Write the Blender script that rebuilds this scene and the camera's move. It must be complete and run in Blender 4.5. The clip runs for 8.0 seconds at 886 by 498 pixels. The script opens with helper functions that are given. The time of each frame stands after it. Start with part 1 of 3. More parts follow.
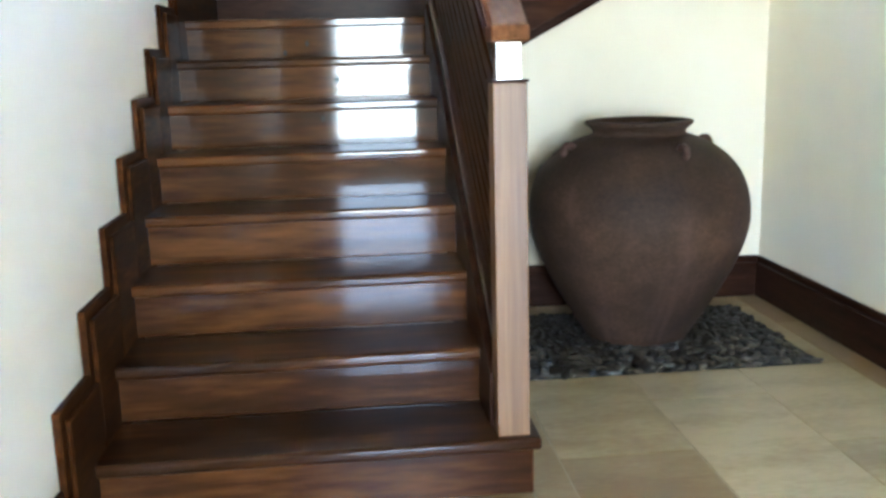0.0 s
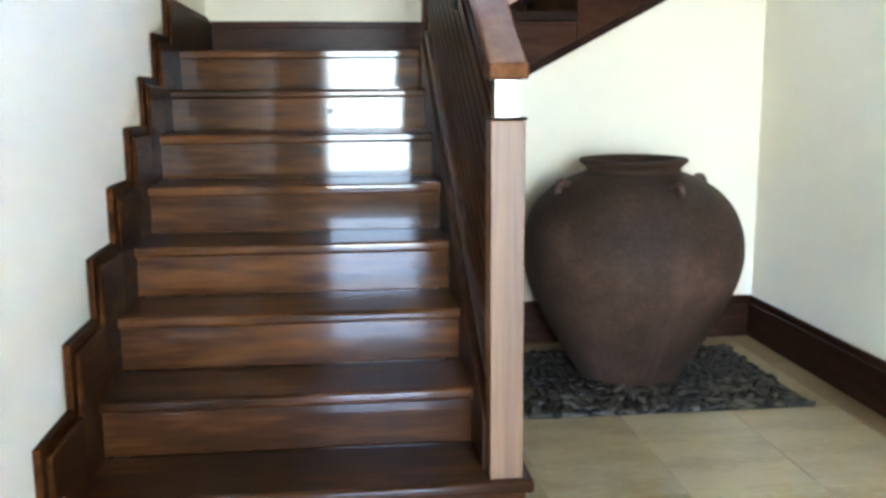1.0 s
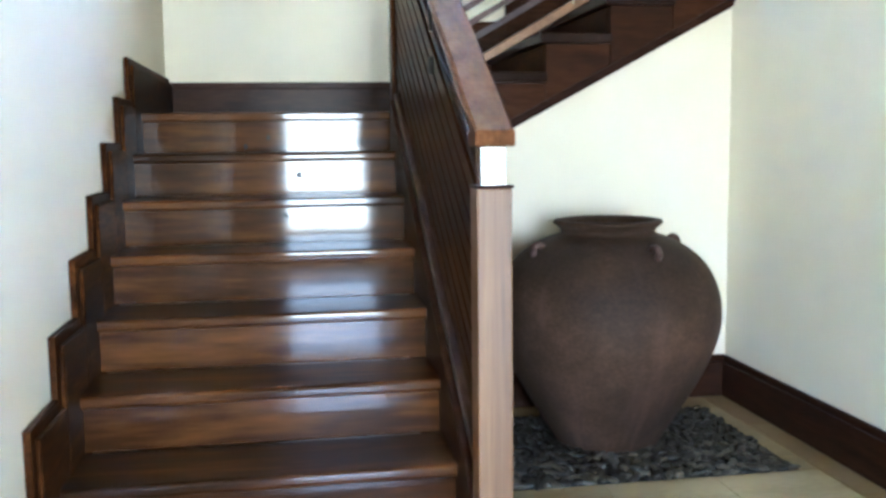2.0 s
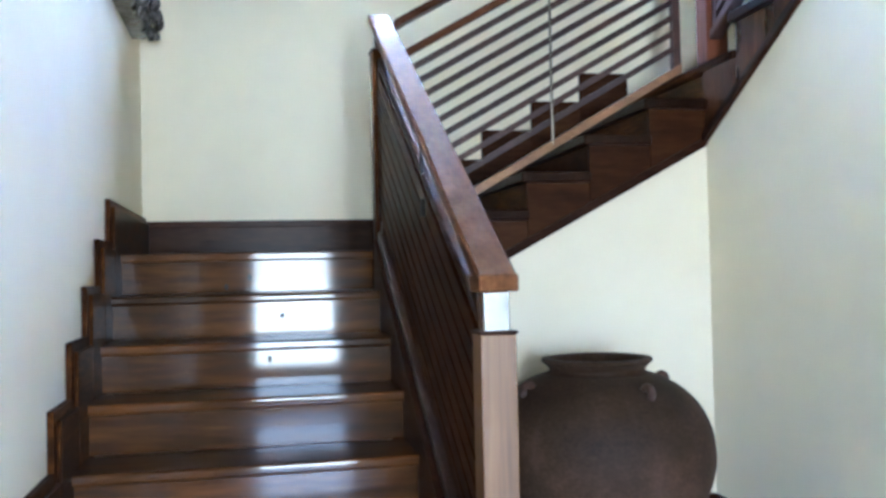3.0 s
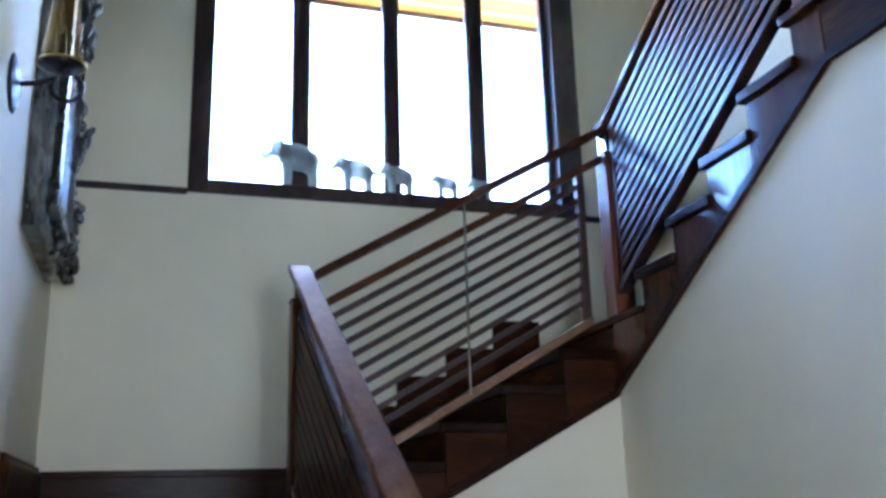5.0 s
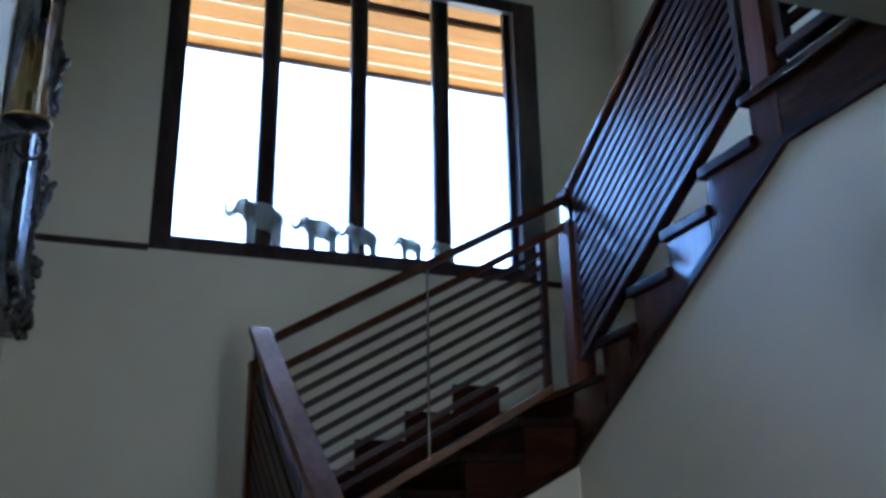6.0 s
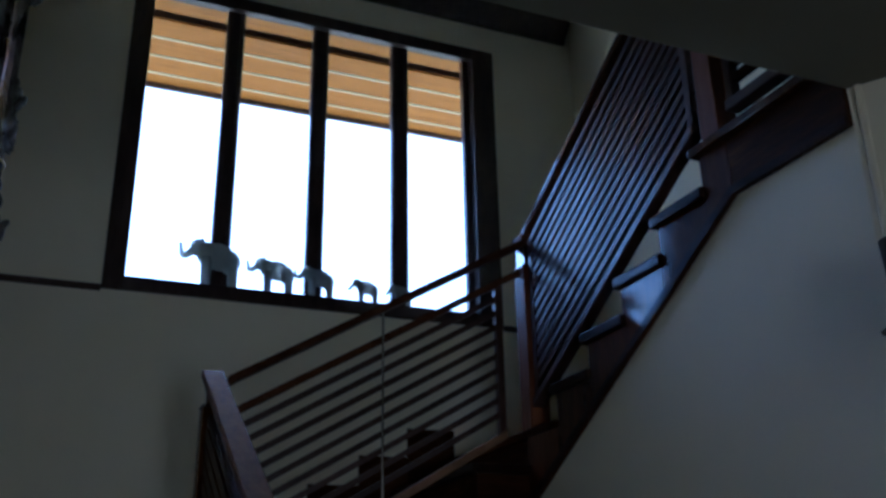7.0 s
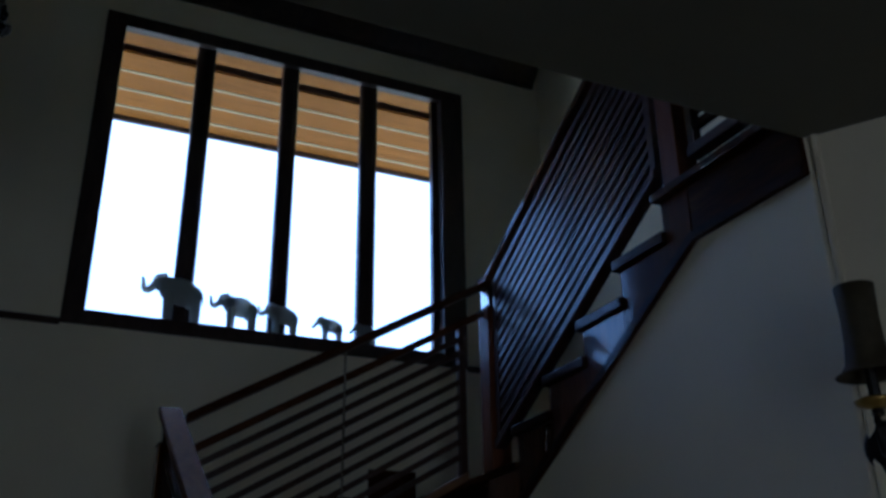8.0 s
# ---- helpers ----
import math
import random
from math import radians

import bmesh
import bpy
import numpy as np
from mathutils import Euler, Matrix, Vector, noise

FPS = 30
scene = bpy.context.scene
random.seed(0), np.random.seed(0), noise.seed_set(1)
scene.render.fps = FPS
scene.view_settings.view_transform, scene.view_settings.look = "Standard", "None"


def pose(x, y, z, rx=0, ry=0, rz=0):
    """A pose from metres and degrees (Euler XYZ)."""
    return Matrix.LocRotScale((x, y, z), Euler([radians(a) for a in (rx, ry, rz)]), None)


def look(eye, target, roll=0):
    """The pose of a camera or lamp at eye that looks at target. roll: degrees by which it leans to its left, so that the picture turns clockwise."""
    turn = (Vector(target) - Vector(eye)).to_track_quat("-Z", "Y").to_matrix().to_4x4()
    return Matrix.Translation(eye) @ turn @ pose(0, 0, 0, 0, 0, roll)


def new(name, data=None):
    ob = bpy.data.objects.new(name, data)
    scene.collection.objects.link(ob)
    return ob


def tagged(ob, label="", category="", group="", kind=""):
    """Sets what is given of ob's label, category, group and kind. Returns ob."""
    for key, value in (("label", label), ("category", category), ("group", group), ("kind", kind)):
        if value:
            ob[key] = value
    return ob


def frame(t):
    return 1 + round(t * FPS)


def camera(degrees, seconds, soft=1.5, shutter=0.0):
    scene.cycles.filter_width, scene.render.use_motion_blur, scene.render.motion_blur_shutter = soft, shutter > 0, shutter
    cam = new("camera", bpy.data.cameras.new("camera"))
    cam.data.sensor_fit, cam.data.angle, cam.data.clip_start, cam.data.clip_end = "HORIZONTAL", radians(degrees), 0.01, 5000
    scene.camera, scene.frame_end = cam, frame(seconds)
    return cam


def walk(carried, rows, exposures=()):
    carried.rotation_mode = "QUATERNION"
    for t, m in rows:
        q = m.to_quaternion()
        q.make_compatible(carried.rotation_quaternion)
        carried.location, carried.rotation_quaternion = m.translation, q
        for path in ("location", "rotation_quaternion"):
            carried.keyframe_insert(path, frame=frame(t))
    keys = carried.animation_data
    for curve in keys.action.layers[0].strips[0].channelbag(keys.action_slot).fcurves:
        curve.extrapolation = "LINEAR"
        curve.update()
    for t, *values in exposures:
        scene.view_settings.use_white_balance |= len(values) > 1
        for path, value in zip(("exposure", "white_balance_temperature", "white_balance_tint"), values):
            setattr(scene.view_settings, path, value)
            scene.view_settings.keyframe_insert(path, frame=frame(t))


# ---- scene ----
# ---------- camera ----------
cam = camera(50.75, 8.0, soft=3.1)
ROWS = [
    (0.0, 0.743, -2.384, 1.209, -5.82, -11.56, 1.52),
    (0.5, 0.748, -2.374, 1.210, -5.57, -10.81, 1.37),
    (1.0, 0.729, -2.344, 1.222, -6.36, -9.72, 0.35),
    (1.2, 0.721, -2.330, 1.226, -6.66, -9.30, 0.30),
    (2.3, 0.640, -2.205, 1.268, -10.50, -4.92, 0.27),
    (2.5, 0.626, -2.190, 1.275, -11.07, -3.64, -0.05),
    (3.0, 0.577, -2.165, 1.297, -11.60, 1.38, 1.27),
    (3.5, 0.559, -2.144, 1.313, -13.90, 5.99, 1.46),
    (4.0, 0.557, -2.143, 1.330, -15.37, 9.99, 1.50),
    (4.5, 0.531, -2.147, 1.353, -16.20, 13.27, 1.72),
    (5.8, 0.515, -2.168, 1.411, -19.56, 18.02, 0.92),
    (6.0, 0.513, -2.171, 1.420, -20.00, 18.75, 0.86),
    (6.5, 0.509, -2.184, 1.429, -21.10, 20.19, 1.10),
    (7.0, 0.513, -2.200, 1.433, -22.64, 21.17, 1.05),
    (7.5, 0.528, -2.212, 1.429, -23.96, 22.64, 0.72),
    (8.0, 0.535, -2.213, 1.434, -24.76, 23.53, 0.78),
]
EXPOSURES = [(0.0, 6.74, 4650, 7), (1.0, 6.84, 4600, 7), (2.5, 6.70, 4420, 7.5), (3.5, 6.17, 4360, 12), (4.5, 5.65, 4370, 13), (5.8, 4.06, 4240, 12), (6.5, 3.07, 4250, 12),
             (7.2, 2.36, 4290, 12), (8.0, 1.75, 4340, 12)]
walk(cam, [(t, pose(x, y, z, 90 + p, r, w)) for t, x, y, z, w, p, r in ROWS], EXPOSURES)

# ---------- world, sun and large lights ----------
world = bpy.data.worlds.new("daylight")
scene.world = world
world.use_nodes = True
wn = world.node_tree
sky = wn.nodes.new("ShaderNodeTexSky")
sky.sky_type = "NISHITA"
sky.sun_disc = False
sky.sun_elevation = radians(62)
sky.sun_rotation = radians(20)
sky.dust_density = 2.5
wn.nodes["Background"].inputs[1].default_value = 0.15
wn.links.new(sky.outputs[0], wn.nodes["Background"].inputs[0])

sun_data = bpy.data.lights.new("sun", "SUN")
sun_data.energy, sun_data.angle, sun_data.color = 4.0, radians(0.53), (1.0, 0.95, 0.86)
sun = new("sun", sun_data)
sun.matrix_world = look((0, 0, 20), (-math.sin(radians(20)) * math.cos(radians(62)), -math.cos(radians(20)) * math.cos(radians(62)), 20 - math.sin(radians(62))))

door_data = bpy.data.lights.new("door_daylight", "AREA")
door_data.shape, door_data.size, door_data.size_y = "RECTANGLE", 1.6, 2.6
door_data.energy, door_data.color = 9.4, (1.0, 0.82, 0.57)
door_light = new("door_daylight", door_data)
door_light.matrix_world = look((1.07, -6.3, 1.2), (1.07, 0, 1.2))


# ---------- materials ----------
def material(name, colours, rough=0.5, scale=(6, 6, 6), detail=6, bump=0.0, metal=0.0, coat=0.0, fine=60, rough_var=0.1, bump_scale=None, spec=0.5, island=0.0, tint=None, coat_rough=0.08):
    """Two noises, a broad one for stains and a fine one for grain, between colours; fine relief."""
    m = bpy.data.materials.new(name)
    m.use_nodes = True
    nt = m.node_tree
    b = nt.nodes["Principled BSDF"]
    tc = nt.nodes.new("ShaderNodeTexCoord")
    mp = nt.nodes.new("ShaderNodeMapping")
    mp.inputs["Scale"].default_value = scale
    nt.links.new(tc.outputs["Object"], mp.inputs[0])
    info = nt.nodes.new("ShaderNodeObjectInfo")
    shift = nt.nodes.new("ShaderNodeVectorMath")
    shift.operation = "MULTIPLY_ADD"
    shift.inputs[1].default_value = (37, 53, 29)
    nt.links.new(info.outputs["Random"], shift.inputs[0])
    nt.links.new(mp.outputs[0], shift.inputs[2])
    n1 = nt.nodes.new("ShaderNodeTexNoise")
    n1.inputs["Scale"].default_value = 1.0
    n1.inputs["Detail"].default_value = detail
    n1.inputs["Roughness"].default_value = 0.6
    nt.links.new(shift.outputs[0], n1.inputs["Vector"])
    n2 = nt.nodes.new("ShaderNodeTexNoise")
    n2.inputs["Scale"].default_value = fine / max(scale)
    n2.inputs["Detail"].default_value = 4
    nt.links.new(shift.outputs[0], n2.inputs["Vector"])
    mix = nt.nodes.new("ShaderNodeMath")
    mix.operation = "MULTIPLY_ADD"
    mix.inputs[1].default_value = 0.3
    nt.links.new(n2.outputs[0], mix.inputs[0])
    lo = nt.nodes.new("ShaderNodeMath")
    lo.operation = "MULTIPLY"
    lo.inputs[1].default_value = 0.7
    nt.links.new(n1.outputs[0], lo.inputs[0])
    nt.links.new(lo.outputs[0], mix.inputs[2])
    fac = mix.outputs[0]
    if island:
        add = nt.nodes.new("ShaderNodeMath")
        add.operation = "MULTIPLY_ADD"
        add.inputs[1].default_value = island
        nt.links.new(info.outputs["Random"], add.inputs[0])
        nt.links.new(fac, add.inputs[2])
        sub = nt.nodes.new("ShaderNodeMath")
        sub.operation = "SUBTRACT"
        sub.inputs[1].default_value = island / 2
        nt.links.new(add.outputs[0], sub.inputs[0])
        fac = sub.outputs[0]
    ramp = nt.nodes.new("ShaderNodeValToRGB")
    e = ramp.color_ramp.elements
    e[0].position, e[1].position = 0.3, 0.7
    e[0].color, e[1].color = (*colours[0], 1), (*colours[-1], 1)
    if len(colours) == 3:
        k = e.new(0.5)
        k.color = (*colours[1], 1)
    nt.links.new(fac, ramp.inputs[0])
    nt.links.new(ramp.outputs[0], b.inputs["Base Color"])
    rr = nt.nodes.new("ShaderNodeMapRange")
    rr.inputs["To Min"].default_value, rr.inputs["To Max"].default_value = max(0.02, rough - rough_var), min(1, rough + rough_var)
    nt.links.new(n1.outputs[0], rr.inputs[0])
    nt.links.new(rr.outputs[0], b.inputs["Roughness"])
    b.inputs["Metallic"].default_value = metal
    b.inputs["Coat Weight"].default_value = coat
    b.inputs["Coat Roughness"].default_value = coat_rough
    b.inputs["Specular IOR Level"].default_value = spec
    if tint:
        b.inputs["Specular Tint"].default_value = (*tint, 1)
    if bump:
        bp = nt.nodes.new("ShaderNodeBump")
        bp.inputs["Strength"].default_value = bump
        bp.inputs["Distance"].default_value = 0.01
        nt.links.new(fac, bp.inputs["Height"])
        nt.links.new(bp.outputs[0], b.inputs["Normal"])
    return m


WOOD = ((0.007, 0.0024, 0.0008), (0.034, 0.0114, 0.0026), (0.115, 0.042, 0.009))
M_TREAD = material("stair_wood_along_x", WOOD, 0.42, (1.3, 9, 9), detail=3, bump=0.006, coat=0.42, coat_rough=0.06, fine=40, spec=0.06, tint=(1.0, 0.72, 0.42), rough_var=0.08, island=0.12)
M_WOOD_Y = material("stair_wood_along_y", WOOD, 0.55, (9, 1.3, 9), detail=3, bump=0.004, coat=0.07, coat_rough=0.2, fine=70, spec=0.04, tint=(1.0, 0.72, 0.45), rough_var=0.08, island=0.12)
M_WOOD_Z = material("stair_wood_along_z", WOOD, 0.5, (9, 9, 1.3), detail=3, bump=0.004, coat=0.4, fine=70, spec=0.03, rough_var=0.08, island=0.12)
M_STRING = material("polished_string_wood", ((0.022, 0.0075, 0.003), (0.06, 0.020, 0.007), (0.12, 0.043, 0.014)), 0.5, (8, 8, 1.3), bump=0.004, coat=0.75, coat_rough=0.075, fine=60, spec=0.03, rough_var=0.05, island=0.15)
M_SIDE = material("waxed_side_wood", ((0.013, 0.0045, 0.002), (0.034, 0.0125, 0.005), (0.065, 0.025, 0.009)), 0.5, (1.3, 8, 8), bump=0.006, coat=0.10, coat_rough=0.25, fine=60, spec=0.03, rough_var=0.05, island=0.1)
M_STRING.node_tree.nodes["Principled BSDF"].inputs["Coat IOR"].default_value = 1.58
M_EDGE = material("dark_tread_wood", ((0.006, 0.003, 0.002), (0.016, 0.007, 0.004), (0.032, 0.013, 0.007)), 0.35, (8, 8, 8), bump=0.006, coat=0.25, spec=0.06, fine=70)
# One rail wood in two tones: its lit and shaded look put into colour.
RAIL_LIT = ((0.075, 0.032, 0.013), (0.14, 0.060, 0.024), (0.20, 0.094, 0.040))
RAIL_SHADED = ((0.036, 0.014, 0.008), (0.07, 0.029, 0.015), (0.11, 0.048, 0.024))
M_RAIL_X_SHADED = material("shaded_rail_wood_along_x", RAIL_SHADED, 0.42, (2, 20, 20), bump=0.004, coat=0.12, coat_rough=0.06, fine=90, island=0.15, rough_var=0.06, spec=0.04, tint=(1.0, 0.78, 0.58))
M_RAIL_Y_LIT = material("lit_rail_wood_along_y", RAIL_LIT, 0.48, (20, 2, 20), bump=0.004, coat=0.07, coat_rough=0.06, fine=90, island=0.15, rough_var=0.06, spec=0.02, tint=(1.0, 0.78, 0.58))
M_RAIL_UP = material("polished_rail_wood", RAIL_SHADED, 0.40, (20, 2, 20), bump=0.003, coat=0.8, coat_rough=0.05, fine=90, island=0.15, rough_var=0.05, spec=0.05)
M_NEWEL = material("reddish_newel_wood", ((0.08, 0.026, 0.012), (0.14, 0.048, 0.022), (0.19, 0.072, 0.035)), 0.45, (22, 22, 1.4), bump=0.01, coat=0.12, fine=90, spec=0.15)
# Same wood as the stairs; strong light on the post put into its colour.
M_POST_LIT = material("lit_newel_wood", ((0.085, 0.040, 0.014), (0.155, 0.077, 0.027), (0.23, 0.124, 0.045)), 0.45, (26, 26, 1.0), bump=0.02, coat=0.1, fine=90)
M_SLAT = material("slat_wood", ((0.022, 0.011, 0.009), (0.045, 0.022, 0.017), (0.08, 0.038, 0.027)), 0.34, (9, 9, 9), bump=0.015, coat=0.25, fine=90, island=0.2, spec=0.5)
M_BOTTOM = material("bottom_rail_wood", ((0.13, 0.065, 0.028), (0.20, 0.105, 0.046), (0.27, 0.15, 0.07)), 0.4, (9, 9, 9), bump=0.03, fine=90)
M_WALL = material("cream_wall_paint", ((0.765, 0.70, 0.53), (0.815, 0.748, 0.578), (0.845, 0.78, 0.62)), 0.85, (1.2, 1.2, 1.2), bump=0.04, fine=140, rough_var=0.05, spec=0.08)
# One even base for both ceilings, much darker than the walls.
M_CEIL = material("dark_ceiling", ((0.135, 0.125, 0.088), (0.175, 0.165, 0.118)), 0.8, (1.2, 1.2, 1.2), bump=0.03, fine=140)
M_SKIRT = material("dark_skirting_wood", ((0.010, 0.0042, 0.0025), (0.024, 0.0098, 0.0055), (0.044, 0.0175, 0.009)), 0.45, (3, 3, 22), bump=0.01, coat=0.15, fine=90, spec=0.04)
M_TILE = material("beige_stone_tile", ((0.26, 0.175, 0.078), (0.345, 0.262, 0.128), (0.47, 0.385, 0.215)), 0.36, (2.2, 6, 5), bump=0.015, fine=70, island=0.30, coat=0.22, coat_rough=0.05)
# For unseen walls, made dark to hold down bounce and reflections in the risers.
M_DARK_WALL = material("unseen_dark_wall", ((0.025, 0.012, 0.006), (0.05, 0.025, 0.013), (0.09, 0.048, 0.026)), 0.5, (12, 12, 1.5), bump=0.03, fine=60)
M_GROUT = material("grout", ((0.38, 0.32, 0.21), (0.50, 0.43, 0.30)), 0.85, (8, 8, 8), bump=0.1)
M_JAR = material("brown_stoneware", ((0.019, 0.0115, 0.0075), (0.045, 0.0255, 0.015), (0.088, 0.049, 0.028)), 0.66, (3.5, 3.5, 4.5), bump=0.08, fine=80, rough_var=0.1, spec=0.16)


def glaze_runs(m, at, tint, amount):
    """Narrow upright streaks round a turned pot, over its own colour; at is the axis of the pot."""
    nt = m.node_tree
    b = nt.nodes["Principled BSDF"]
    old = b.inputs["Base Color"].links[0].from_socket
    tc = nt.nodes.new("ShaderNodeTexCoord")
    off = nt.nodes.new("ShaderNodeVectorMath")
    off.operation = "SUBTRACT"
    off.inputs[1].default_value = (*at, 0)
    nt.links.new(tc.outputs["Object"], off.inputs[0])
    flat = nt.nodes.new("ShaderNodeVectorMath")
    flat.operation = "MULTIPLY"
    flat.inputs[1].default_value = (1, 1, 0)
    nt.links.new(off.outputs[0], flat.inputs[0])
    unit = nt.nodes.new("ShaderNodeVectorMath")
    unit.operation = "NORMALIZE"
    nt.links.new(flat.outputs[0], unit.inputs[0])
    low = nt.nodes.new("ShaderNodeVectorMath")
    low.operation = "MULTIPLY_ADD"
    low.inputs[1].default_value = (0, 0, 0.6)
    nt.links.new(off.outputs[0], low.inputs[0])
    nt.links.new(unit.outputs[0], low.inputs[2])
    n = nt.nodes.new("ShaderNodeTexNoise")
    n.inputs["Scale"].default_value, n.inputs["Detail"].default_value = 3.6, 5
    nt.links.new(low.outputs[0], n.inputs["Vector"])
    k = nt.nodes.new("ShaderNodeMapRange")
    k.inputs["From Min"].default_value, k.inputs["From Max"].default_value, k.inputs["To Max"].default_value = 0.55, 0.72, amount
    nt.links.new(n.outputs[0], k.inputs[0])
    mix = nt.nodes.new("ShaderNodeMixRGB")
    mix.inputs[2].default_value = (*tint, 1)
    nt.links.new(k.outputs[0], mix.inputs[0])
    nt.links.new(old, mix.inputs[1])
    nt.links.new(mix.outputs[0], b.inputs["Base Color"])


glaze_runs(M_JAR, (1.95, 1.45), (0.11, 0.062, 0.042), 0.38)
M_PEBBLE = material("dark_pebble", ((0.010, 0.009, 0.007), (0.030, 0.027, 0.020), (0.10, 0.090, 0.064)), 0.45, (14, 14, 14), bump=0.1, fine=120, island=0.5)
M_BED = material("pebble_bed_soil", ((0.012, 0.012, 0.012), (0.03, 0.03, 0.028)), 0.9, (20, 20, 20), bump=0.3)
# Base lifted a little to stand in for glare round the window.
M_FRAME = material("dark_window_wood", ((0.022, 0.015, 0.014), (0.045, 0.029, 0.025), (0.075, 0.048, 0.04)), 0.36, (14, 14, 3), bump=0.02, coat=0.2, spec=0.3)
M_STEEL = material("brushed_steel", ((0.6, 0.6, 0.6), (0.75, 0.75, 0.74)), 0.2, (20, 20, 20), metal=1.0)
M_IRON = material("black_iron", ((0.012, 0.011, 0.011), (0.035, 0.032, 0.03)), 0.45, (20, 20, 20), metal=0.6, bump=0.1)
M_SILVER = material("tarnished_silver_carving", ((0.035, 0.032, 0.028), (0.095, 0.088, 0.078), (0.32, 0.30, 0.27)), 0.28, (10, 10, 3), metal=0.7, bump=0.05, fine=60)
M_ELEPH = material("glare_paled_carving", ((0.26, 0.27, 0.27), (0.42, 0.43, 0.42), (0.55, 0.55, 0.53)), 0.45, (20, 20, 20), bump=0.2, metal=0.2)
M_SOFFIT = material("varnished_soffit_board", ((0.17, 0.068, 0.009), (0.24, 0.102, 0.015), (0.30, 0.135, 0.023)), 0.65, (1.2, 20, 20), bump=0.03, island=0.15, spec=0.12)
# Ochre fabric darkened in its colour, since the shade hangs against the light.
M_SHADE = material("unlit_ochre_shade", ((0.05, 0.04, 0.020), (0.075, 0.06, 0.032)), 0.75, (30, 30, 30), bump=0.1)
M_AMBER = material("amber_glass_shade", ((0.30, 0.20, 0.07), (0.42, 0.30, 0.12)), 0.25, (12, 12, 12), coat=0.3)
nt = M_AMBER.node_tree
clear = nt.nodes.new("ShaderNodeBsdfTransparent")
clear.inputs["Color"].default_value = (0.95, 0.90, 0.76, 1)
blend = nt.nodes.new("ShaderNodeMixShader")
blend.inputs[0].default_value = 0.93
nt.links.new(nt.nodes["Principled BSDF"].outputs[0], blend.inputs[1])
nt.links.new(clear.outputs[0], blend.inputs[2])
nt.links.new(blend.outputs[0], nt.nodes["Material Output"].inputs[0])
M_GOLD = material("gilt_brass", ((0.42, 0.27, 0.05), (0.6, 0.42, 0.10)), 0.3, (20, 20, 20), metal=0.8)
M_GROUND = material("bounce_ground", ((0.16, 0.17, 0.10), (0.28, 0.27, 0.20), (0.38, 0.36, 0.30)), 0.9, (0.5, 0.5, 0.5), bump=0.2, fine=8)
M_ROOF = material("roof_tile", ((0.10, 0.05, 0.035), (0.2, 0.1, 0.07)), 0.8, (4, 4, 4), bump=0.1)
M_GLASS = bpy.data.materials.new("window_glass")
M_GLASS.use_nodes = True
g = M_GLASS.node_tree.nodes["Principled BSDF"]
g.inputs["Transmission Weight"].default_value, g.inputs["Roughness"].default_value, g.inputs["IOR"].default_value = 1.0, 0.0, 1.05
M_MIRROR = bpy.data.materials.new("mirror_glass")
M_MIRROR.use_nodes = True
g = M_MIRROR.node_tree.nodes["Principled BSDF"]
g.inputs["Base Color"].default_value, g.inputs["Metallic"].default_value, g.inputs["Roughness"].default_value = (0.82, 0.84, 0.83, 1), 1.0, 0.03


# ---------- mesh helpers ----------
def mesh_of(bm, name, mat, smooth=False):
    me = bpy.data.meshes.new(name)
    bmesh.ops.recalc_face_normals(bm, faces=bm.faces)
    bm.to_mesh(me)
    bm.free()
    me.materials.append(mat)
    if smooth:
        for f in me.polygons:
            f.use_smooth = True
    return me


def part(name, bm, mat, parent=None, label="", smooth=False):
    ob = new(name, mesh_of(bm, name, mat, smooth))
    ob.parent = parent
    return tagged(ob, label) if label else ob


def thing(name, label, category, group="", kind="", at=(0, 0, 0)):
    ob = new(name)
    ob.empty_display_size = 0.1
    ob.location = at
    return tagged(ob, label, category, group, kind)


def bevel(bm, w, seg=1):
    if w:
        bmesh.ops.bevel(bm, geom=bm.edges[:], offset=w, segments=seg, affect="EDGES", profile=0.6)
    return bm


def box(x0, x1, y0, y1, z0, z1, w=0.0, seg=1, bm=None):
    b = bmesh.new()
    bmesh.ops.create_cube(b, size=1)
    for v in b.verts:
        v.co = Vector(((x0 + x1) / 2 + v.co.x * (x1 - x0), (y0 + y1) / 2 + v.co.y * (y1 - y0), (z0 + z1) / 2 + v.co.z * (z1 - z0)))
    bevel(b, w, seg)
    return joined(bm, b)


def joined(bm, b):
    if bm is None:
        return b
    me = bpy.data.meshes.new("tmp")
    b.to_mesh(me)
    b.free()
    bm.from_mesh(me)
    bpy.data.meshes.remove(me)
    return bm


def prism(points, axis, a, b, w=0.0, bm=None):
    """A polygon in the plane square to an axis, drawn out from a to b along it."""
    q = bmesh.new()
    put = {"x": lambda u, v, c: (c, u, v), "y": lambda u, v, c: (u, c, v), "z": lambda u, v, c: (u, v, c)}[axis]
    lo = [q.verts.new(put(u, v, a)) for u, v in points]
    hi = [q.verts.new(put(u, v, b)) for u, v in points]
    q.faces.new(lo)
    q.faces.new(hi[::-1])
    n = len(points)
    for i in range(n):
        q.faces.new((lo[i], hi[i], hi[(i + 1) % n], lo[(i + 1) % n]))
    bmesh.ops.recalc_face_normals(q, faces=q.faces)
    bevel(q, w)
    return joined(bm, q)


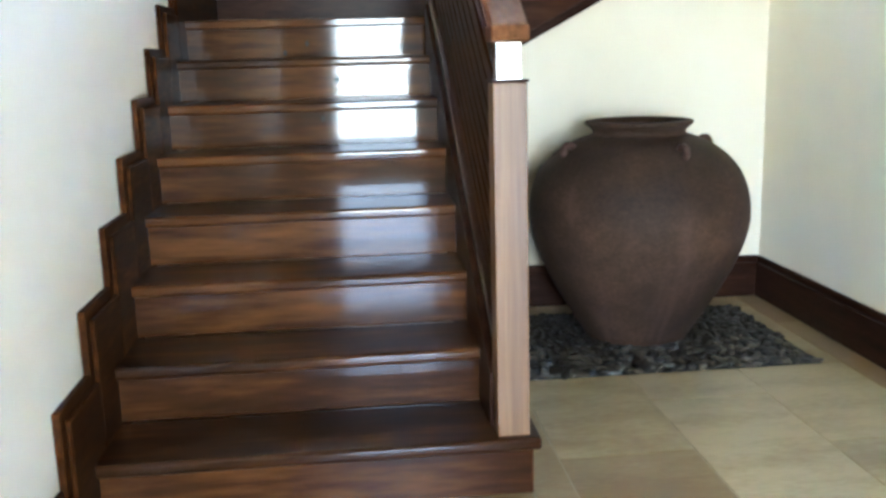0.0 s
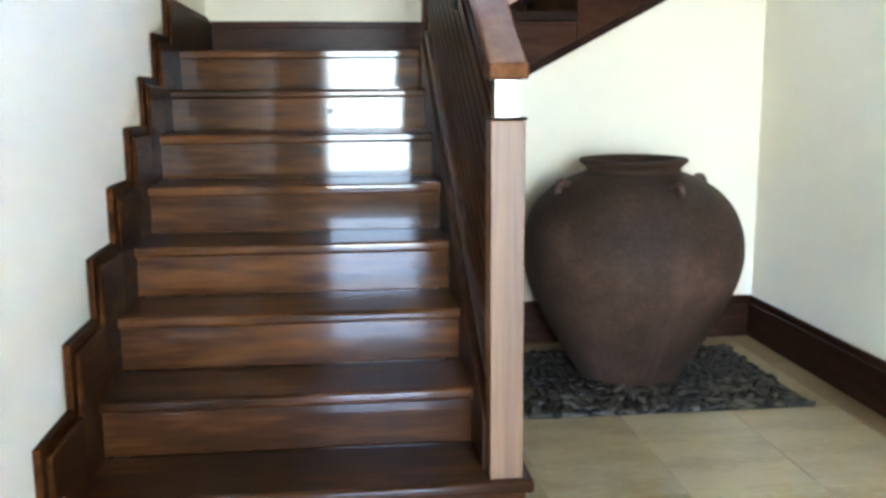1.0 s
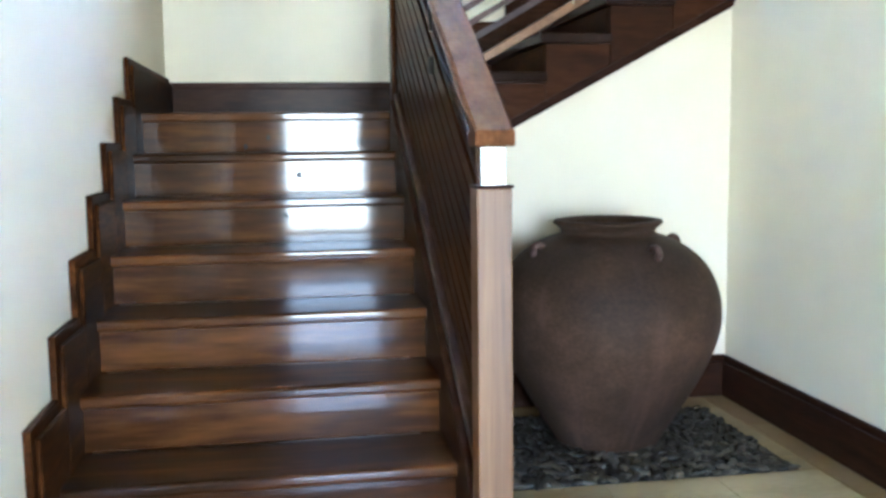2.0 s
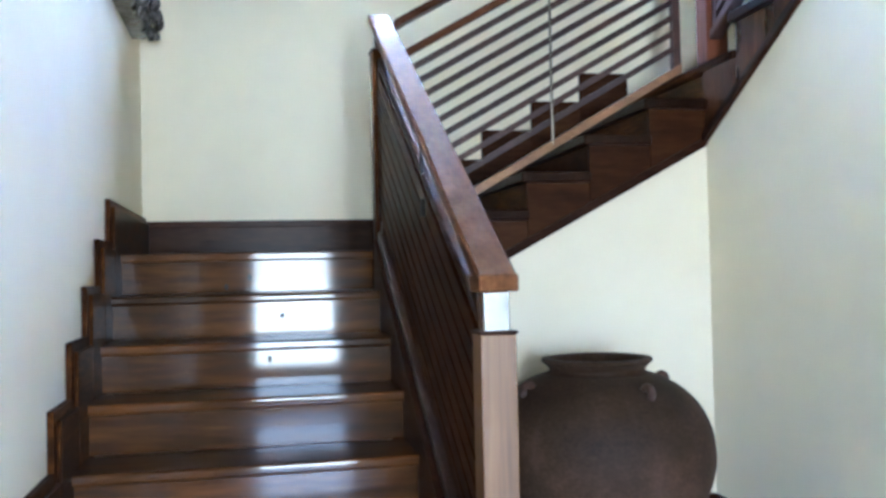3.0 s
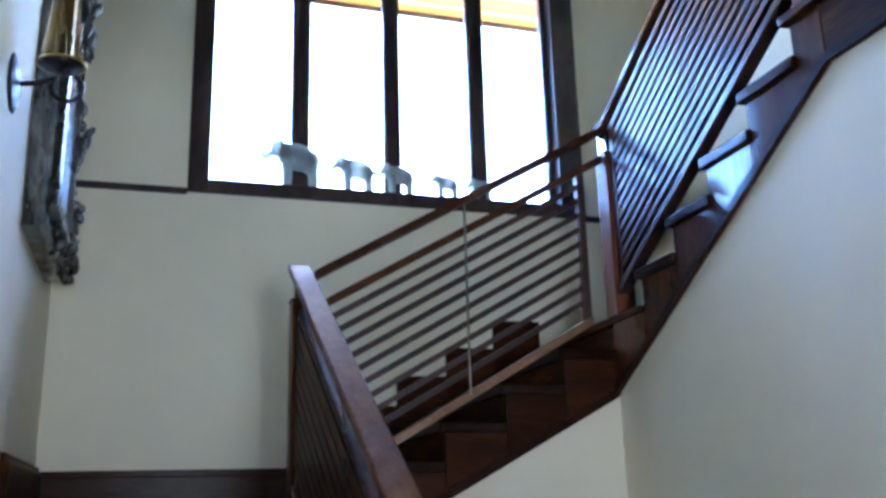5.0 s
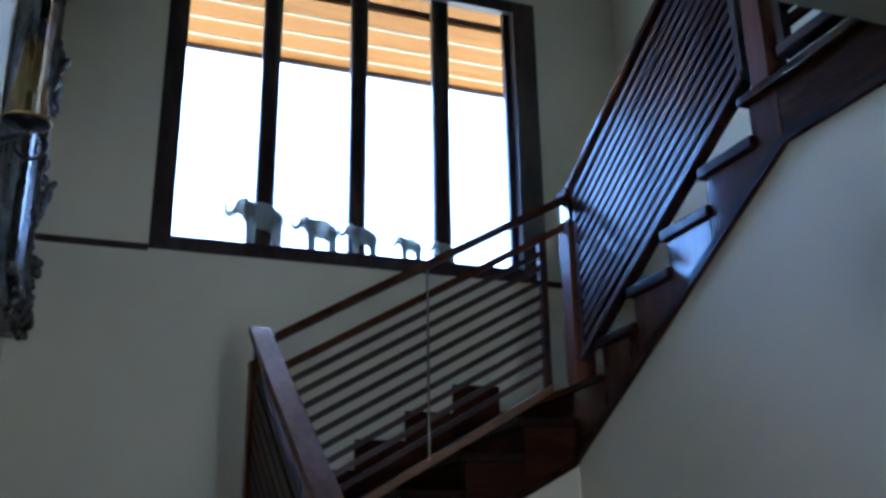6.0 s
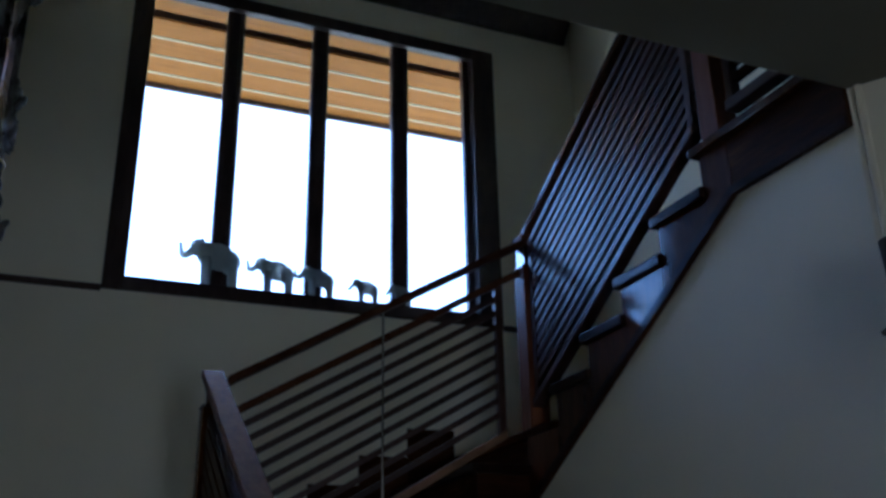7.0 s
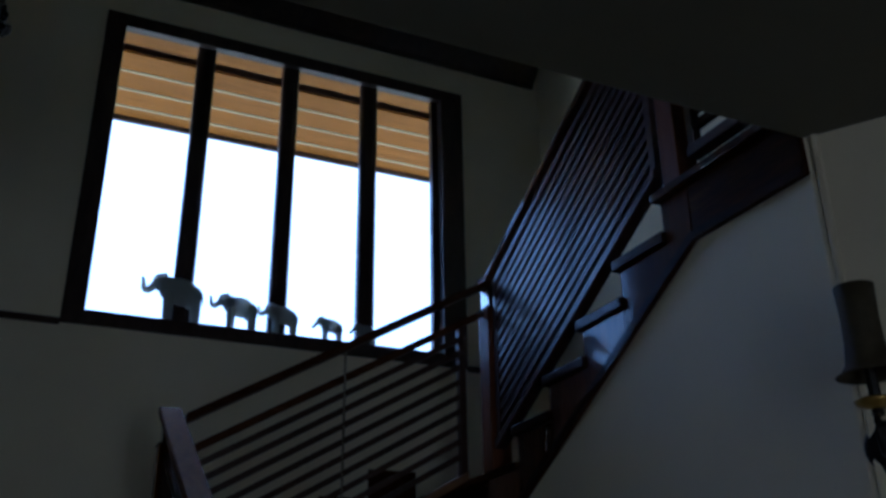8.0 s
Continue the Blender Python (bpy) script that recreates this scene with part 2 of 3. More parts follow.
def lathe(profile, seg=48, bm=None, at=(0, 0, 0), wobble=0.0):
    q = bmesh.new()
    rings = []
    for r, z in profile:
        ring = []
        for i in range(seg):
            a = 2 * math.pi * i / seg
            k = 1 + wobble * noise.noise((math.cos(a) * 1.5, math.sin(a) * 1.5, z * 3))
            ring.append(q.verts.new((at[0] + r * k * math.cos(a), at[1] + r * k * math.sin(a), at[2] + z)))
        rings.append(ring)
    for lo, hi in zip(rings, rings[1:]):
        for i in range(seg):
            q.faces.new((lo[i], lo[(i + 1) % seg], hi[(i + 1) % seg], hi[i]))
    q.faces.new(rings[0][::-1])
    q.faces.new(rings[-1])
    return joined(bm, q)


def tube(points, r, seg=8, bm=None, taper=1.0):
    """A round bar along a line of points."""
    q = bmesh.new()
    pts = [Vector(p) for p in points]
    rings = []
    for i, p in enumerate(pts):
        d = (pts[min(i + 1, len(pts) - 1)] - pts[max(i - 1, 0)]).normalized()
        s = d.cross(Vector((0, 0, 1)) if abs(d.z) < 0.9 else Vector((1, 0, 0))).normalized()
        u = s.cross(d)
        k = r * (1 + (taper - 1) * i / (len(pts) - 1))
        rings.append([q.verts.new(p + (s * math.cos(2 * math.pi * j / seg) + u * math.sin(2 * math.pi * j / seg)) * k) for j in range(seg)])
    for lo, hi in zip(rings, rings[1:]):
        for j in range(seg):
            q.faces.new((lo[j], lo[(j + 1) % seg], hi[(j + 1) % seg], hi[j]))
    q.faces.new(rings[0][::-1])
    q.faces.new(rings[-1])
    return joined(bm, q)


# ---------- plan ----------
H = 0.175                    # riser
D1 = 0.286                   # going of the first flight
D2 = 0.307                   # going of the upper flights
H3 = 0.167                   # riser of the upper flight
L1, L2 = 8 * H, 13 * H
L3 = L2 + 5 * H3
YB = 3.17                    # back wall
XR = 3.90                    # right wall of the well
X3, Y2 = 2.752, 2.005        # faces of the walls under flights three and two
N2 = 1.50                    # first nosing of flight two
N3 = 1.695                   # first nosing of flight three
SLAB = 2.98                  # ceiling under the upper floor
YS = -0.29                   # edge of the upper floor
TOP = 5.95
YR = -5.4                    # rear wall


def structure(name, bm, mat, label, category="wall"):
    return tagged(part(name, bm, mat), label, category, kind="structure")


# left wall
structure("wall_left", box(-0.15, 0, YR - 0.2, YB + 0.15, -0.15, TOP), M_WALL, "smooth cream painted wall beside the stairs")
# back wall with the window opening
WX0, WX1, WZ0, WZ1 = 0.682, 3.22, 3.175, 5.31
b = box(0, WX0, YB, YB + 0.15, -0.15, TOP)
box(WX1, XR, YB, YB + 0.15, -0.15, TOP, bm=b)
box(WX0, WX1, YB, YB + 0.15, -0.15, WZ0, bm=b)
box(WX0, WX1, YB, YB + 0.15, WZ1, TOP, bm=b)
structure("wall_back", b, M_WALL, "cream painted wall with a tall window over the landing")
# wall under flight two
structure("wall_under_second_flight", prism([(1.16, 0), (X3 + 0.1, 0), (X3 + 0.1, 1.90), (X3, 1.885), (1.16, 1.06)], "y", Y2, Y2 + 0.10), M_WALL,
          "cream painted wall below the turning stairs")
# wall under flight three and the upper landing
structure("wall_under_third_flight", prism([(Y2, 0), (YS, 0), (YS, 2.845), (0.27, 2.845), (Y2, 1.885)], "x", X3, X3 + 0.10), M_WALL,
          "cream painted wall below the upper stairs")
# wall of the room where the camera stands, and its rear wall with a glazed door
RX = 7.5                     # far side of the unseen room behind the camera, kept far to cut bounce
YW = -1.25                   # end of the lamp's wall
b = box(XR, XR + 0.15, YW + 0.12, YB + 0.15, -0.15, TOP)
box(XR, XR + 0.15, YR - 0.15, YW + 0.12, SLAB, TOP, bm=b)
structure("wall_right", b, M_WALL, "cream painted wall beside the upper flight")
TURN = radians(33)             # the lamp's wall turns away from the stairs
EX = X3 + (YS - YW) * math.tan(TURN)
structure("wall_room_right", prism([(X3, YS), (X3 + 0.10, YS), (EX + 0.10, YW), (EX, YW)], "z", 0, SLAB), M_WALL, "cream painted wall with a wall lamp")
structure("wall_room_back", box(EX + 0.10, RX, YW, YW + 0.12, 0, SLAB), M_WALL, "cream painted wall closing the room")
structure("wall_room_far", box(RX, RX + 0.15, YR - 0.15, YW + 0.12, 0, SLAB), M_DARK_WALL, "unseen dark far wall, added to keep bounced light low")
DX0, DX1, DZ = 0.62, 1.52, 1.95
b = box(0, DX0, YR - 0.15, YR, 0, SLAB)
box(DX1, RX, YR - 0.15, YR, 0, SLAB, bm=b)
box(DX0, DX1, YR - 0.15, YR, DZ, SLAB, bm=b)
box(DX0, DX1, YR - 0.15, YR, 0, 0.3, bm=b)
structure("wall_rear", b, M_DARK_WALL, "unseen dark rear wall with a bright glazed opening")
b = box(0, XR, YR - 0.15, YR, SLAB, TOP)
structure("wall_rear_upper", b, M_WALL, "cream painted wall of the upper floor")
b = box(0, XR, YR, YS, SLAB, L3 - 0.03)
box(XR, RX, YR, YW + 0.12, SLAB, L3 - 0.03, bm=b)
structure("ceiling", b, M_CEIL, "dark grey ceiling under the upper floor", "ceiling")
structure("ceiling_upper", box(0, XR, YR, YB, 5.75, TOP), M_CEIL, "dark grey ceiling over the stairwell", "ceiling")
# cornice beam under the high ceiling
structure("cornice", prism([(YB, 5.53), (YB - 0.025, 5.53), (YB - 0.035, 5.56), (YB - 0.17, 5.70), (YB - 0.20, 5.71), (YB - 0.20, 5.75), (YB, 5.75)], "x", 0, XR - 0.05), M_FRAME, "dark wooden crown moulding below the high ceiling", "cornice")
structure("chair_rail", box(0, WX0, YB - 0.02, YB, 3.158, 3.196, 0.004), M_FRAME, "thin dark wooden rail along the wall", "trim")
structure("chair_rail", box(WX1, XR, YB - 0.02, YB, 3.158, 3.196, 0.004), M_FRAME, "thin dark wooden rail along the wall", "trim")
# white edge strip where the room's wall begins
q = box(-0.016, -0.002, -0.045, -0.020, 0.205, SLAB, 0.005)
bmesh.ops.transform(q, matrix=Matrix.Translation((X3, YS, 0)) @ Matrix.Rotation(TURN, 4, "Z"), verts=q.verts)
structure("trim", q, M_WALL, "cream painted corner moulding", "trim")
SK = 0.205


def skirting(name, x0, x1, y0, y1, z, face, mat=None):
    """A board with a thin stepped cap; face is the way that it looks."""
    bm = box(x0, x1, y0, y1, z, z + SK - 0.035, 0.003)
    t = 0.008
    if face == "x-":
        box(x0 + t, x1, y0, y1, z + SK - 0.035, z + SK, 0.004, bm=bm)
    elif face == "x+":
        box(x0, x1 - t, y0, y1, z + SK - 0.035, z + SK, 0.004, bm=bm)
    else:
        box(x0, x1, y0 + t, y1, z + SK - 0.035, z + SK, 0.004, bm=bm)
    return structure(name, bm, mat or M_SKIRT, "tall dark wooden skirting board", "baseboard")


skirting("baseboard", 1.24, X3, Y2 - 0.022, Y2, 0, "y-")
skirting("baseboard", X3 - 0.022, X3, YS, Y2 - 0.022, 0, "x-")
q = box(-0.022, 0.0, (YW - YS) / math.cos(TURN), 0.0, 0, SK - 0.035, 0.003)
box(-0.014, 0.0, (YW - YS) / math.cos(TURN), 0.0, SK - 0.035, SK, 0.004, bm=q)
bmesh.ops.transform(q, matrix=Matrix.Translation((X3, YS, 0)) @ Matrix.Rotation(TURN, 4, "Z"), verts=q.verts)
structure("baseboard", q, M_SKIRT, "tall dark wooden skirting board", "baseboard")
skirting("baseboard", 0, 0.022, YR, -0.196, 0, "x+")
skirting("baseboard", 0.0, 1.30, YB - 0.022, YB, L1, "y-", M_SIDE)

# ---------- the lower flight ----------
S1, S2 = H / D1, H / D2
W1 = 1.215
lower = thing("staircase", "glossy dark brown wooden staircase with closed risers, lower flight", "staircase")
for n in range(1, 9):
    y = (n - 1) * D1
    part("riser", box(0.02, W1 - 0.005, y + 0.028, y + 0.05, (n - 1) * H + (0 if n == 1 else 0.0), n * H - 0.038), M_TREAD, lower)
    if n < 8:
        part("tread", box(0.02, W1 + 0.02, y, y + D1 + 0.028, n * H - 0.038, n * H, 0.014, 4), M_TREAD, lower)
    # stepped skirting on the wall, with a thicker inner layer
    ya = -0.185 + (n - 1) * D1
    yb = ya + D1 if n < 8 else YB - 0.022
    bm = box(0.0, 0.020, ya, yb, max(0, (n - 1) * H - 0.1), n * H + 0.222, 0.002)
    part("skirting", bm, M_WOOD_Y, lower)
    part("skirting", box(0.020, 0.034, ya + 0.030, yb + (0.030 if n < 8 else 0.0), max(0, (n - 1) * H - 0.1), n * H + 0.192, 0.004), M_WOOD_Y, lower)
part("landing", box(0.02, N2 + 0.03, 7 * D1, YB, L1 - 0.038, L1, 0.008, 2), M_TREAD, lower, "glossy dark wooden landing boards")
# closed string beside the treads, under the balustrade
part("closed_string", prism([(0.10, H + 0.0), (0.10, H + S1 * 0.10 + 0.10), (Y2 - 0.09, H + S1 * (Y2 - 0.09) + 0.10), (Y2 - 0.09, L1 - 0.05), (7 * D1 - 0.06, L1 - 0.25), (0.30, H)], "x", 1.105, 1.185, 0.003), M_SKIRT, lower)
# side of the flight
side = [(0.03, 0)]
for n in range(1, 9):
    side += [((n - 1) * D1 + 0.03, n * H - 0.039), (n * D1 + 0.03 if n < 8 else Y2, n * H - 0.039)]
side += [(Y2, 0)]
part("stringer", prism(side, "x", W1 - 0.03, W1, 0), M_WOOD_Y, lower)


def sloped(u0, z0, u1, slope, lo, hi, axis, c0, c1, w=0.0, bm=None):
    """A bar with plumb ends between u0 and u1, rising at slope from height z0; lo and hi are its under and upper side."""
    z1 = z0 + slope * (u1 - u0)
    pts = [(u0, z0 + lo), (u1, z1 + lo), (u1, z1 + hi), (u0, z0 + hi)]
    return prism(pts, axis, c0, c1, w, bm)


def newel(parent, x, y, z0, z1, ztop, s=0.09, label="square wooden newel post", mat=None):
    post = part("newel_post", box(x - s / 2, x + s / 2, y - s / 2, y + s / 2, z0, z1, 0.004, 2), mat or M_POST_LIT, parent, label)
    part("newel_cap", box(x - s / 2 - 0.004, x + s / 2 + 0.004, y - s / 2 - 0.004, y + s / 2 + 0.004, z1, z1 + 0.008, 0.002), M_SKIRT, post)
    part("sleeve", box(x - s / 2 + 0.012, x + s / 2 - 0.012, y - s / 2 + 0.012, y + s / 2 - 0.012, z1, ztop, 0.002), M_STEEL, post, "polished steel sleeve")
    return post


def balustrade(name, axis, c, u0, u1, slope, ztop, rod_at, label, drop=0.97, gap=0.165, count=9, direction=1, parent=None, ends=(0, 0), thick=0.015, tall=0.032, half=0.05, wood=None, reach=False):
    """Handrail, second rail, thin slats and bottom rail, all parallel to the flight. ztop: the handrail's upper side at u0."""
    rail = parent or thing(name, label, "balustrade")
    # rails along y get the lit tone, rails along x the shaded one
    wood = wood or (M_RAIL_X_SHADED if axis == "y" else M_RAIL_Y_LIT)
    dark = M_SIDE if wood is M_RAIL_Y_LIT else M_SLAT
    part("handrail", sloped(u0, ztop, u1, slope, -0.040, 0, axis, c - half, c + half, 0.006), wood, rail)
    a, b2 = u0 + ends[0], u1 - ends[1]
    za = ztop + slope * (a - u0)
    part("upper_rail", sloped(a, za, u1 - 0.03 if reach else b2, slope, -gap - 0.04, -gap, axis, c - 0.022, c + 0.022, 0.004), M_RAIL_X_SHADED if axis == "y" else dark, rail)
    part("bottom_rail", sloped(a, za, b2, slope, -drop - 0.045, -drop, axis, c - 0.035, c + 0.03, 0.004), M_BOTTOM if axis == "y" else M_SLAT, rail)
    step = (drop - gap - 0.04) / (count + 1)
    first = sloped(a, za - gap - 0.04 - step, b2, slope, 0.0, tall, axis, c - thick, c + thick, 0)
    me = mesh_of(first, "slat", dark)
    for i in range(count):
        s = new("slat", me)
        s.location.z = -step * i
        s.parent = rail
    for r in rod_at:
        zr = ztop + slope * (r - u0)
        p = (r, c - 0.03) if axis == "y" else (c - 0.03, r)
        part("rod", tube([(*p, zr - drop - 0.02), (*p, zr - 0.05)], 0.006), M_STEEL, rail, "thin steel rod")
    for r in (a + 0.02, b2 - 0.02):
        zr = ztop + slope * (r - u0)
        if axis == "y":
            part("end_bar", box(r - 0.018, r + 0.018, c - 0.02, c + 0.02, zr - drop - 0.03, zr - gap - 0.01), M_SLAT, rail)
        else:
            part("end_bar", box(c - 0.02, c + 0.02, r - 0.018, r + 0.018, zr - drop - 0.03, zr - gap - 0.01), M_SLAT, rail)
    return rail


CX = 1.16
rail1 = balustrade("balustrade", "x", CX, 0.015, Y2 - 0.005, 0.595, 1.284, (), "dark brown wooden stair balustrade with sloping slats, lower flight", ends=(0.09, 0.09), drop=0.93, thick=0.026, gap=0.165, tall=0.060)
newel(rail1, CX, 0.067, H, 1.142, 1.245, 0.09, "square brown newel post, paled as in strong light")
part("cap_block", box(CX - 0.05, CX + 0.05, 0.008, 0.11, 1.246, 1.288, 0.004), M_RAIL_Y_LIT, rail1)
newel(rail1, CX, Y2 - 0.05, L1 - 0.3, 2.28, 2.40, 0.09, "dark brown square newel post", M_WOOD_Z)

for z0, z1 in ((1.61, 1.705), (1.475, 1.53)):
    part("stud", tube([(CX - 0.042, 0.77, z0), (CX - 0.042, 0.77, z1)], 0.009), M_IRON, rail1, "small dark metal stud")
for x, n, z in ((0.57, 8, 1.29), (0.70, 7, 1.13), (0.64, 6, 0.98), (0.47, 8, 1.25)):
    q = lathe([(0.002, 0.0), (0.009, 0.0), (0.008, 0.0006), (0.002, 0.0008)], 12)
    bmesh.ops.transform(q, matrix=Matrix.Translation((x, (n - 1) * D1 + 0.028, z)) @ Matrix.Rotation(radians(90), 4, "X") @ Matrix.Diagonal((1, 1.5, 1, 1)), verts=q.verts)
    part("knot", q, M_BED, lower, "small dark knot in the wood")

# ---------- flight two ----------
mid = thing("staircase", "glossy dark brown wooden staircase turning along the back wall", "staircase")
for n in range(1, 6):
    x = N2 + (n - 1) * D2
    z = L1 + n * H
    part("riser", box(x + 0.028, x + 0.05, Y2 + 0.02, YB - 0.02, z - H, z - 0.048), M_WOOD_Y, mid)
    if n < 5:
        part("tread", box(x, x + D2 + 0.03, Y2 - 0.045, YB - 0.02, z - 0.048, z, 0.010, 3), M_EDGE, mid)
    xa = x - 0.195
    part("skirting", box(xa, xa + D2, YB - 0.022, YB, z - H - 0.1, z + 0.20, 0.002), M_SIDE, mid)
part("landing", box(N2 + 4 * D2, XR, N3 + 0.0, YB, L2 - 0.038, L2, 0.008, 2), M_WOOD_Y, mid, "glossy dark wooden quarter landing")


def under2(x):
    return 1.35 + 0.525 * (x - 1.74)


for n in range(0, 6):                  # side panels of the cut string
    x0 = N2 + (n - 1) * D2 + 0.03
    x1 = x0 + D2
    zt = L1 + n * H - (0.039 if n in (0, 5) else 0.049)
    if n == 0:
        x0 = 1.215
    if n == 5:
        x1 = X3 + 0.02
    part("side_panel", prism([(x0, under2(x0)), (x1 - 0.003, under2(x1)), (x1 - 0.003, zt), (x0, zt)], "y", Y2 - 0.018 - 0.002 * (n % 2), Y2 + 0.02, 0.0), M_SIDE, mid)
part("string_trim", sloped(1.215, under2(1.215), X3 - 0.02, 0.525, 0.0, 0.045, "y", Y2 - 0.03, Y2 - 0.016), M_SKIRT, mid)
HZ2 = 2.425
rail2 = balustrade("balustrade", "y", Y2 - 0.035, 1.22, X3 - 0.0, S2, HZ2, (1.95,), "dark brown wooden stair balustrade with sloping slats, middle flight", drop=0.95, gap=0.155, ends=(0.03, 0.145), reach=True)
newel(rail2, X3 + 0.03, Y2 - 0.03, L2, 3.13, 3.29, 0.11, "reddish brown square newel post", M_NEWEL)

part("corner_block", box(X3 - 0.03, X3 + 0.085, Y2 - 0.085, Y2 + 0.02, 3.262, 3.318, 0.005), M_RAIL_X_SHADED, rail2)

# ---------- flight three ----------
upper = thing("staircase", "glossy dark brown wooden staircase rising to the upper floor", "staircase")
for n in range(1, 6):
    y = N3 - (n - 1) * D2
    z = L2 + n * H3
    part("riser", box(X3 + 0.0, XR - 0.0, y - 0.05, y - 0.028, z - H3, z - 0.05), M_TREAD, upper)
    if n < 5:
        part("tread", box(X3 - 0.042, XR, y - 0.35, y, z - 0.05, z, 0.010, 3), M_EDGE, upper)
    part("skirting", box(XR - 0.022, XR, y + 0.195 - D2, y + 0.195, z - H3 - 0.1, z + 0.20, 0.002), M_WOOD_Y, upper)


def under3(y):
    return 1.885 + 0.556 * (Y2 - y)


for n in range(0, 6):
    y0 = N3 - (n - 1) * D2 - 0.03
    y1 = y0 - D2
    zt = L2 + n * H3 - (0.039 if n in (0, 5) else 0.051)
    if n == 0:
        y0 = Y2 - 0.02
    if n == 5:
        y1 = 0.275
    part("side_panel", prism([(y0, under3(y0)), (y1 + 0.003, under3(y1)), (y1 + 0.003, zt), (y0, zt)], "x", X3 - 0.018 - 0.002 * (n % 2), X3 + 0.02, 0.0), M_STRING, upper)
part("side_panel", box(X3 - 0.018, X3 + 0.02, YS, 0.275, 2.86, L3 - 0.039), M_WOOD_Y, upper)
part("string_trim", prism([(Y2 - 0.02, under3(Y2 - 0.02) - 0.002), (0.265, 2.84), (YS, 2.84), (YS, 2.875), (0.28, 2.875), (Y2 - 0.02, under3(Y2 - 0.02) + 0.035)], "x", X3 - 0.032, X3 - 0.016), M_SKIRT, upper)
part("landing", box(X3 - 0.05, XR, YS, N3 - 4 * D2, L3 - 0.038, L3, 0.008, 2), M_TREAD, upper, "dark wooden upper landing edge")
rail3 = thing("balustrade", "dark brown wooden stair balustrade with sloping slats, upper flight", "balustrade")
balustrade("balustrade", "x", X3 + 0.02, 0.40, Y2 - 0.03, -S2, 3.32 + S2 * (Y2 - 0.43), (), "", drop=0.935, gap=0.085, count=12, half=0.038, ends=(0.065, 0.06), parent=rail3, wood=M_RAIL_UP)
newel(rail3, X3 + 0.02, 0.345, L3, L3 + 0.85, L3 + 1.0, 0.10, "reddish brown square newel post", M_NEWEL)
rail4 = thing("balustrade", "dark brown wooden balustrade on the upper landing", "balustrade")
balustrade("balustrade", "x", X3 + 0.02, YS, 0.29, 0.0, L3 + 1.0, (), "", drop=0.88, gap=0.155, count=9, ends=(0.03, 0.03), parent=rail4)
# ---------- window ----------
win = tagged(thing("window_1", "tall four-light window with dark wooden frame", "window"), kind="structure")
FY0, FY1 = YB - 0.02, YB + 0.12
GX0, GX1 = 0.805, 2.985       # edges of the glass
part("frame", box(WX0, GX0, FY0, FY1, WZ0, WZ1, 0.004), M_FRAME, win)
part("frame", box(GX1 + 0.065, WX1, FY0, FY1, WZ0, WZ1, 0.004), M_FRAME, win)
part("frame", box(GX1 + 0.022, GX1 + 0.065, YB + 0.062, YB + 0.115, 3.262, 5.262, 0.004), M_FRAME, win)
part("frame", box(GX0, GX1 + 0.065, FY0, FY1, WZ0, 3.262, 0.004), M_FRAME, win)
part("frame", box(GX0, GX1 + 0.065, FY0, YB + 0.03, 5.215, WZ1, 0.004), M_FRAME, win)
part("frame", box(GX0, GX1 + 0.065, YB + 0.062, YB + 0.115, 5.262, WZ1, 0.004), M_FRAME, win)
edges = [GX0]
for a, c in ((1.286, 1.404), (1.877, 1.990), (2.457, 2.578)):
    m = part("mullion", box(a, c, YB + 0.062, YB + 0.115, 3.262, 5.262, 0.004), M_FRAME, win)
    for u in (a + 0.022, c - 0.022):
        part("bead", box(u - 0.013, u + 0.013, YB + 0.052, YB + 0.063, 3.262, 5.262, 0.004), M_FRAME, m)
    edges += [a, c]
edges.append(GX1 + 0.022)
for a, c in zip(edges[::2], edges[1::2]):
    pane = part("pane", box(a, c, YB + 0.084, YB + 0.090, 3.262, 5.262), M_GLASS, win)
    pane.visible_shadow = False

# ---------- outside ----------
# unseen sheet, added to bounce daylight up on to the soffit
structure("ground", box(-400, 400, -400, 400, -0.35, -0.25), M_GROUND, "pale unseen ground outside, added to light the soffit", "ground")
M_BEAD = material("pale_soffit_strip", ((0.42, 0.36, 0.22), (0.5, 0.44, 0.28)), 0.6, (3, 3, 3))
eave = thing("eave", "varnished timber soffit boards under the roof overhang", "eave", kind="structure")
part("board", box(-1.5, 5.5, YB + 0.15, 3.56, 5.36, 5.385), M_SOFFIT, eave)
part("vent_slot", box(-1.5, 5.5, 3.56, 3.67, 5.44, 5.46), M_FRAME, eave)
for y0, y1 in ((3.67, 3.888), (3.912, 4.138), (4.162, 4.388), (4.412, 4.546)):
    part("board", box(-1.5, 5.5, y0, y1, 5.36, 5.385, 0.002), M_SOFFIT, eave)
    if y1 < 4.5:
        part("bead", box(-1.5, 5.5, y1 + 0.003, y1 + 0.020, 5.354, 5.375), M_BEAD, eave)
part("fascia", box(-1.5, 5.5, 4.546, 4.575, 5.318, 5.56), M_FRAME, eave)
part("roof_deck", box(-1.5, 5.5, YB + 0.15, 4.62, 5.56, 5.62), M_ROOF, eave)

# ---------- floor ----------
floor = structure("floor", box(0, RX, YR - 0.15, YB, -0.12, -0.004), M_GROUT, "beige stone tiled floor with pale joints", "floor")
BX0, BX1, BY0, BY1 = 1.26, 2.545, 0.945, 1.81      # pebble bed

